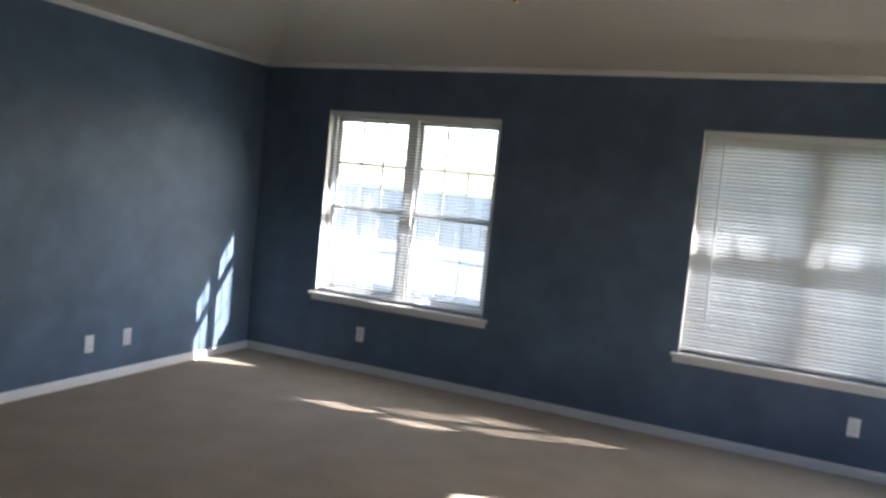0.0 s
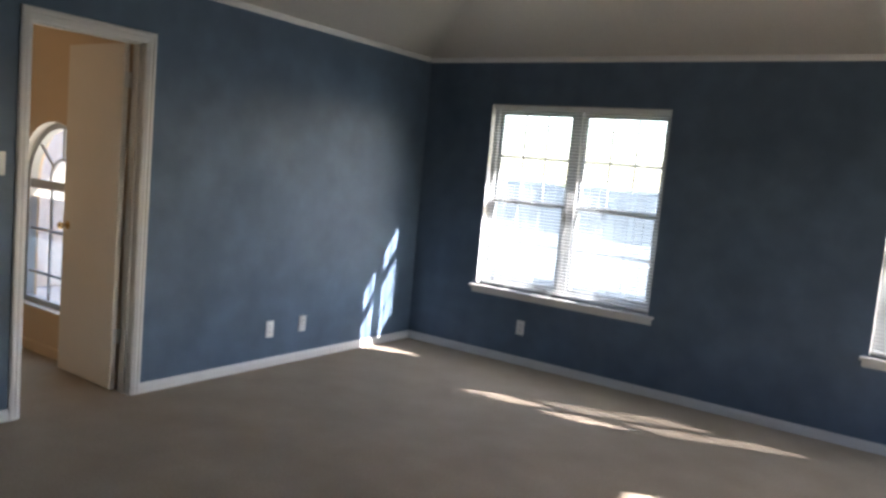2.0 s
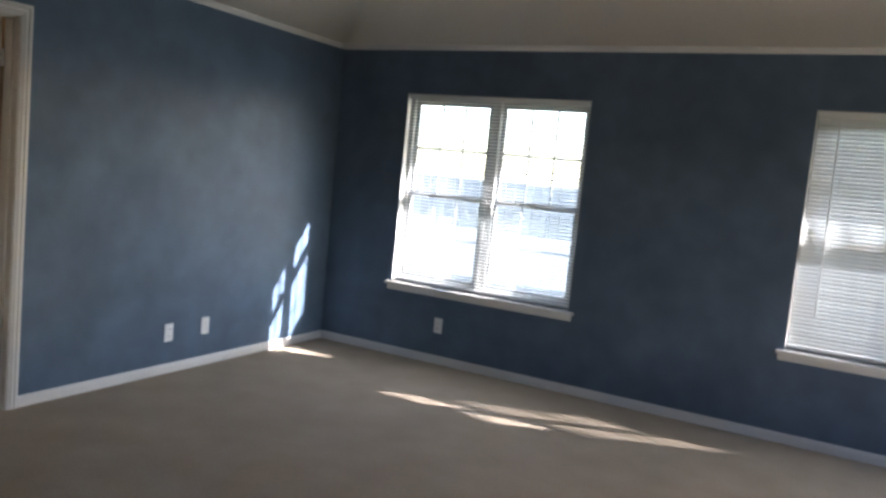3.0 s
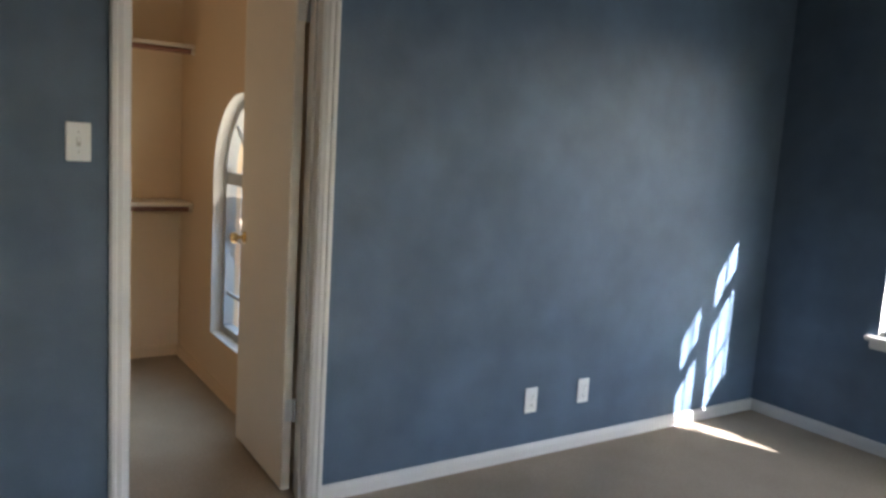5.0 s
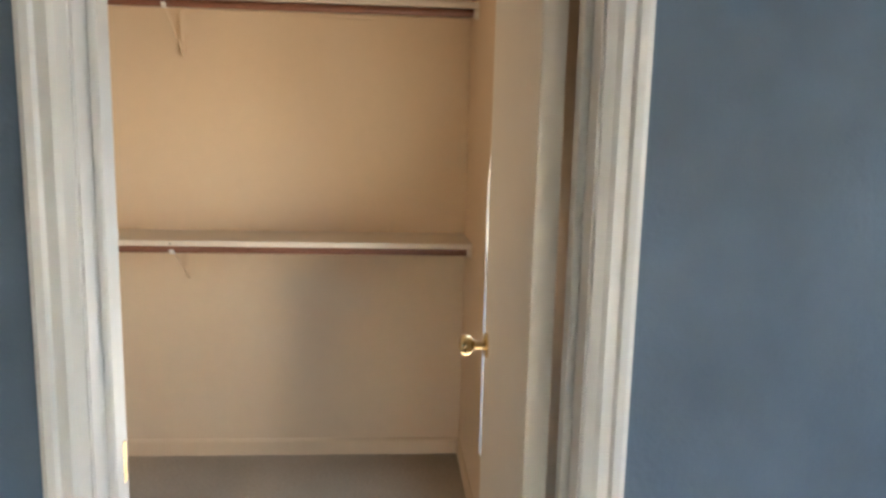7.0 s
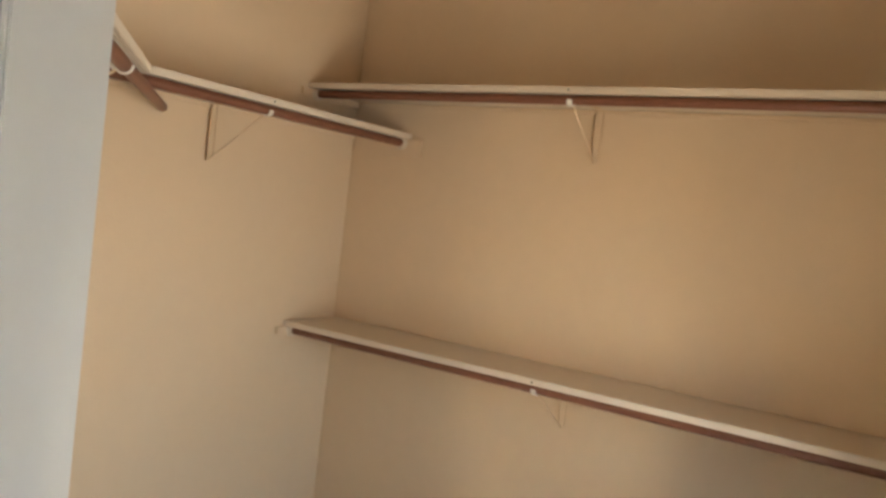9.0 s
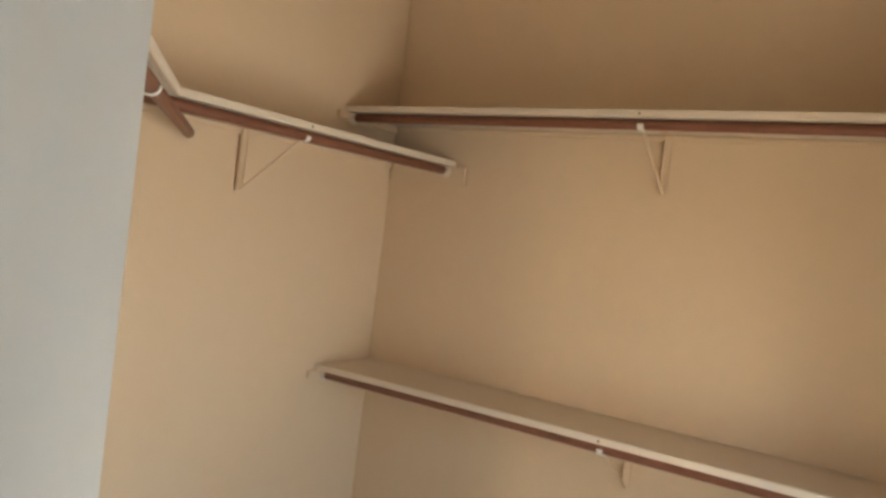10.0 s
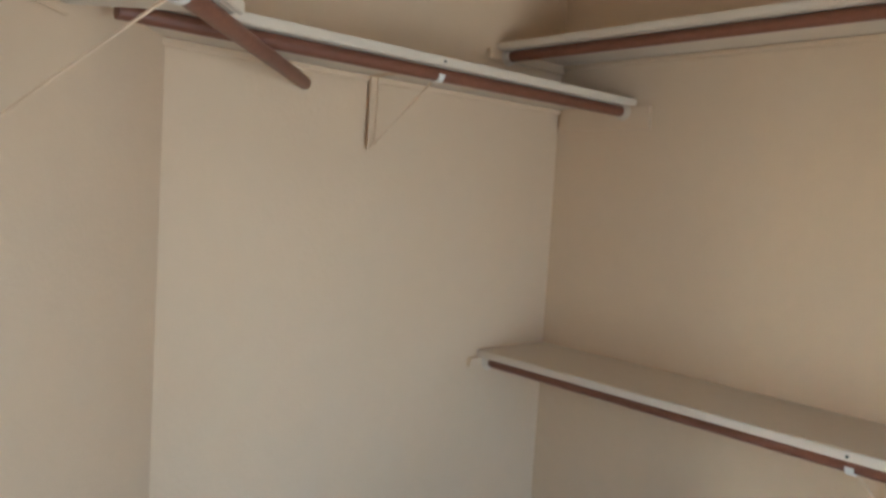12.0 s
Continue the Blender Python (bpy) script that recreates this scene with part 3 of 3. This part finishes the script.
# brass ceiling light, of which the lowest knob comes into view
lamp = thing("ceiling_light", "brass ceiling light hanging from the flat of the ceiling", "ceiling light", m=pose(3.185, -2.845, WALL_TOP + RISE - 0.03))
part("canopy", lathe([(0.012, -0.06), (0.05, -0.04), (0.065, -0.01), (0.065, 0.0)], 24), BRASS, lamp, smooth=True)
part("stem", lathe([(0.011, -0.42), (0.011, -0.05)], 16), BRASS, lamp, smooth=True)
part("body", lathe([(0.03, -0.60), (0.10, -0.57), (0.13, -0.52), (0.12, -0.46), (0.05, -0.41), (0.012, -0.40)], 28), BRASS, lamp, smooth=True)
part("finial", lathe([(0.004, -0.665), (0.012, -0.655), (0.016, -0.64), (0.012, -0.625), (0.02, -0.61), (0.03, -0.598)], 18), BRASS, lamp, smooth=True)


# ---- closet shelves and rods ----
def board(name, label, a, b, wall_side, depth, top, nails=(), thick=0.019):
    """A shelf board from a to b along a wall; wall_side is the way from the front edge to the wall."""
    a, b, n = Vector((*a, 0)), Vector((*b, 0)), Vector((*wall_side, 0)).normalized()
    s = thing(name, label, "shelf", "closet shelves")
    along = (b - a).normalized()
    ln = (b - a).length
    m = Matrix((( along.x, n.x, 0, a.x), (along.y, n.y, 0, a.y), (0, 0, 1, top), (0, 0, 0, 1)))
    bm = boxes((0.002, ln - 0.002, -depth, -0.001, -thick, 0.0), bevel=0.0025)
    bm.transform(m)
    bmesh.ops.recalc_face_normals(bm, faces=bm.faces[:])
    part("board", bm, SHELFW, s)
    bm = boxes((0.002, ln - 0.002, -0.012, -0.001, -0.036, -thick - 0.001), bevel=0.003)
    bm.transform(m)
    bmesh.ops.recalc_face_normals(bm, faces=bm.faces[:])
    part("wall_cleat", bm, TAN, s)
    bm = boxes((0.002, ln - 0.002, -depth - 0.010, -depth - 0.0005, -0.0195, 0.0008), bevel=0.002)
    bm.transform(m)
    bmesh.ops.recalc_face_normals(bm, faces=bm.faces[:])
    part("nosing", bm, SHELFW, s)
    for d in nails:
        bm = lathe([(0.0035, 0.0), (0.0035, 0.0008), (0.002, 0.0014)], 10, m @ Matrix.Translation((d, -depth - 0.0098, -0.010)) @ Matrix.Rotation(math.pi / 2, 4, "X"))
        part("screw", bm, DARK, s, "dark screw head in the front edge")
    return s


def rod(label, a, b, r=0.0148):
    o = thing("closet_rod", label, "closet rod", "closet rods")
    bm = bmesh.new()
    rod_between(bm, a, b, r, 20)
    part("pole", bm, ROD, o, smooth=True)
    return o


def socket(parent, p, n):
    """The round cup that holds a rod's end on a wall; n points off the wall."""
    q = Vector(n).to_track_quat("Z", "Y").to_matrix().to_4x4()
    part("end_socket", lathe([(0.025, 0.0), (0.025, 0.004), (0.019, 0.006), (0.019, 0.016), (0.016, 0.016)], 20, Matrix.Translation(p) @ q), SHELFW, parent, smooth=True)


def bracket(wall, n, under, rod_out, rod_z, drop=0.185):
    """A pressed-metal bracket on a wall: leg, arm under the board, brace and the hook round the rod."""
    o = thing("shelf_bracket", "tan painted metal shelf bracket with a white rod hook", "bracket", "shelf brackets")
    n = Vector((*n, 0)).normalized()
    s = Vector((-n.y, n.x, 0))
    base = Vector((*wall, 0)) + n * 0.0135
    m = Matrix(((n.x, s.x, 0, base.x), (n.y, s.y, 0, base.y), (0, 0, 1, 0), (0, 0, 0, 1)))
    zl = under - drop

    def piece(name, bm):
        bm.transform(m)
        bmesh.ops.recalc_face_normals(bm, faces=bm.faces[:])
        return part(name, bm, METALW if name == "hook" else TAN, o, smooth=True)
    piece("leg", boxes((0.0, 0.002, -0.010, 0.010, zl, under - 0.001), (0.0, 0.0045, -0.0115, -0.0101, zl + 0.012, under - 0.001),
                       (0.0, 0.0045, 0.0101, 0.0115, zl + 0.012, under - 0.001), bevel=0.0004))
    piece("arm", boxes((0.003, rod_out - 0.035, -0.009, 0.009, under - 0.004, under - 0.001), bevel=0.001))
    bm = bmesh.new()
    p, q = Vector((0.004, 0, zl + 0.008)), Vector((rod_out - 0.027, 0, rod_z - 0.013))
    rod_between(bm, p, q, 0.0026, 8)
    piece("brace", bm)
    bm = bmesh.new()
    r, w, prev = 0.0178, 0.008, None
    for k in range(13):
        a = radians(200 + 160 * k / 12)
        ring = [bm.verts.new((rod_out - 0.0135 + rr * math.cos(a), yy, rod_z + rr * math.sin(a))) for rr, yy in ((r - 0.002, -w), (r - 0.002, w), (r + 0.001, w), (r + 0.001, -w))]
        if prev:
            for i in range(4):
                bm.faces.new((prev[i], prev[(i + 1) % 4], ring[(i + 1) % 4], ring[i]))
        else:
            bm.faces.new(ring[::-1])
        prev = ring
    bm.faces.new(prev)
    add_box(bm, rod_out - 0.0345, rod_out - 0.030, -w, w, rod_z - 0.012, under - 0.004)
    piece("hook", bm)
    return o


LO, UP, SI = 0.957, 1.833, 1.699        # tops of the low, high and side shelves
RX, RY = CX + 0.258, CY0 + 0.248        # rods off the back and end walls
DROP = 0.0345                           # rod centre under a shelf top
lo_rod_z, up_rod_z, si_rod_z = LO - DROP, UP - DROP, SI - DROP
board("closet_shelf", "tan painted low shelf along the closet's back wall", (CX, CY0), (CX, CY1), (-1, 0), 0.282, LO, (1.02,))
board("closet_shelf", "tan painted high shelf along the closet's back wall", (CX, CY0), (CX, CY1), (-1, 0), 0.282, UP, (1.02,))
r1 = rod("brown stained wooden rod under the low shelf", (RX, CY0 + 0.024, lo_rod_z), (RX, CY1 - 0.02, lo_rod_z))
r2 = rod("brown stained wooden rod under the high shelf", (RX, CY0 + 0.024, up_rod_z), (RX, CY1 - 0.02, up_rod_z))
for r, z in ((r1, lo_rod_z), (r2, up_rod_z)):
    part("end_cleat", boxes((CX + 0.003, CX + 0.33, CY0 + 0.001, CY0 + 0.016, z - 0.012, z + DROP - 0.0195), bevel=0.002), TAN, r, "tan painted cleat on the wall")
    socket(r, (RX, CY0 + 0.016, z), (0, 1, 0))
    socket(r, (RX, CY1 - 0.001, z), (0, -1, 0))
for z, rz in ((LO, lo_rod_z), (UP, up_rod_z)):
    bracket((CX, -3.73), (1, 0), z - 0.019, 0.258, rz)
side_x0 = DG0.x + 0.31 * DGW.x / DGW.y
board("closet_shelf", "tan painted side shelf on the closet's end wall", (side_x0, CY0), (CX, CY0), (0, -1), 0.272, SI, (abs(-1.44 - side_x0),))
r3 = rod("brown stained wooden rod under the side shelf", (-0.755, RY, si_rod_z), (CX + 0.024, RY, si_rod_z))
part("end_cleat", boxes((CX + 0.001, CX + 0.016, CY0 + 0.02, CY0 + 0.335, SI - 0.085, SI - 0.0195), bevel=0.002), TAN, r3, "tan painted cleat on the wall")
socket(r3, (CX + 0.016, RY, si_rod_z), (1, 0, 0))
bracket((-1.448, CY0), (0, 1), SI - 0.019, 0.248, si_rod_z)
# rod and shelf along the angled wall
DT = SI - 0.032
dn = (DGN.x, DGN.y)
p0 = DG0 + DGW * 0.40
p1 = dg_end - DGW * 0.05
board("closet_shelf", "tan painted shelf along the angled closet wall", (p0.x, p0.y), (p1.x, p1.y), (-DGN.x, -DGN.y), 0.262, DT)
q0 = DG0 + DGN * 0.245 + DGW * (0.03 - 0.245 * DGN.y / DGW.y)
q1 = q0 + DGW * 1.3
r4 = rod("brown stained wooden rod under the angled shelf", (q0.x, q0.y, DT - DROP), (q1.x, q1.y, DT - DROP))
bp = q0 + DGW * 0.80 - DGN * 0.245
bracket((bp.x, bp.y), dn, DT - 0.019, 0.245, DT - DROP, 0.2)

# ---- outside ----
structure("ground", boxes((-400, 400, -400, 400, -0.6, -0.35)), LAWN, "dry lawn outside the house")
structure("eave", boxes((-0.4, ROOM_X + 0.5, WT, 0.64, 2.31, 2.36), (-0.4, ROOM_X + 0.5, 0.63, 0.65, 2.27, 2.45)), SIDING, "pale soffit and fascia above the windows")
structure("roof", boxes((-2.6, ROOM_X + 0.6, -7.4, 0.65, 3.3, 3.4)), SHINGLE, "grey shingle roof of the house")
structure("wall_outer_north", boxes((-0.06, ROOM_X, WT, WT + 0.004, -0.4, SILL - 0.01)), SIDING, "pale siding under the windows")

# made-up backdrop behind the arched window; its north run is added to block sun
structure("wall_garden", boxes((-5.2, -5.0, -8, 0.5, -0.4, 2.8), (-5.0, -0.5, 0.35, 0.5, -0.4, 2.8)), BEIGE, "pale pinkish stucco backdrop wall outside the closet, with an added run that blocks sun")
structure("pavement", boxes((-5.0, -2.35, -8, 0.34, -0.36, -0.33)), PATIO, "pale concrete yard beside the house")
fence = thing("garden_fence", "pale weathered board fence across the garden", "fence", m=pose(0, 5.2, -0.35))
me = mesh_of("board", boxes((-0.068, 0.068, -0.009, 0.009, 0.02, 1.75), bevel=0.003), FENCE)
for k in range(90):
    o = new("board", me)
    o.parent = fence
    o.location = (-5.5 + k * 0.142, random.uniform(-0.004, 0.004), random.uniform(-0.012, 0.012))
for z in (0.35, 1.35):
    part("rail", boxes((-5.6, 7.4, 0.01, 0.05, z, z + 0.09)), FENCE, fence)
for k in range(6):
    part("post", boxes((-5.5 + 2.4 * k, -5.41 + 2.4 * k, 0.05, 0.14, 0, 1.7)), FENCE, fence)
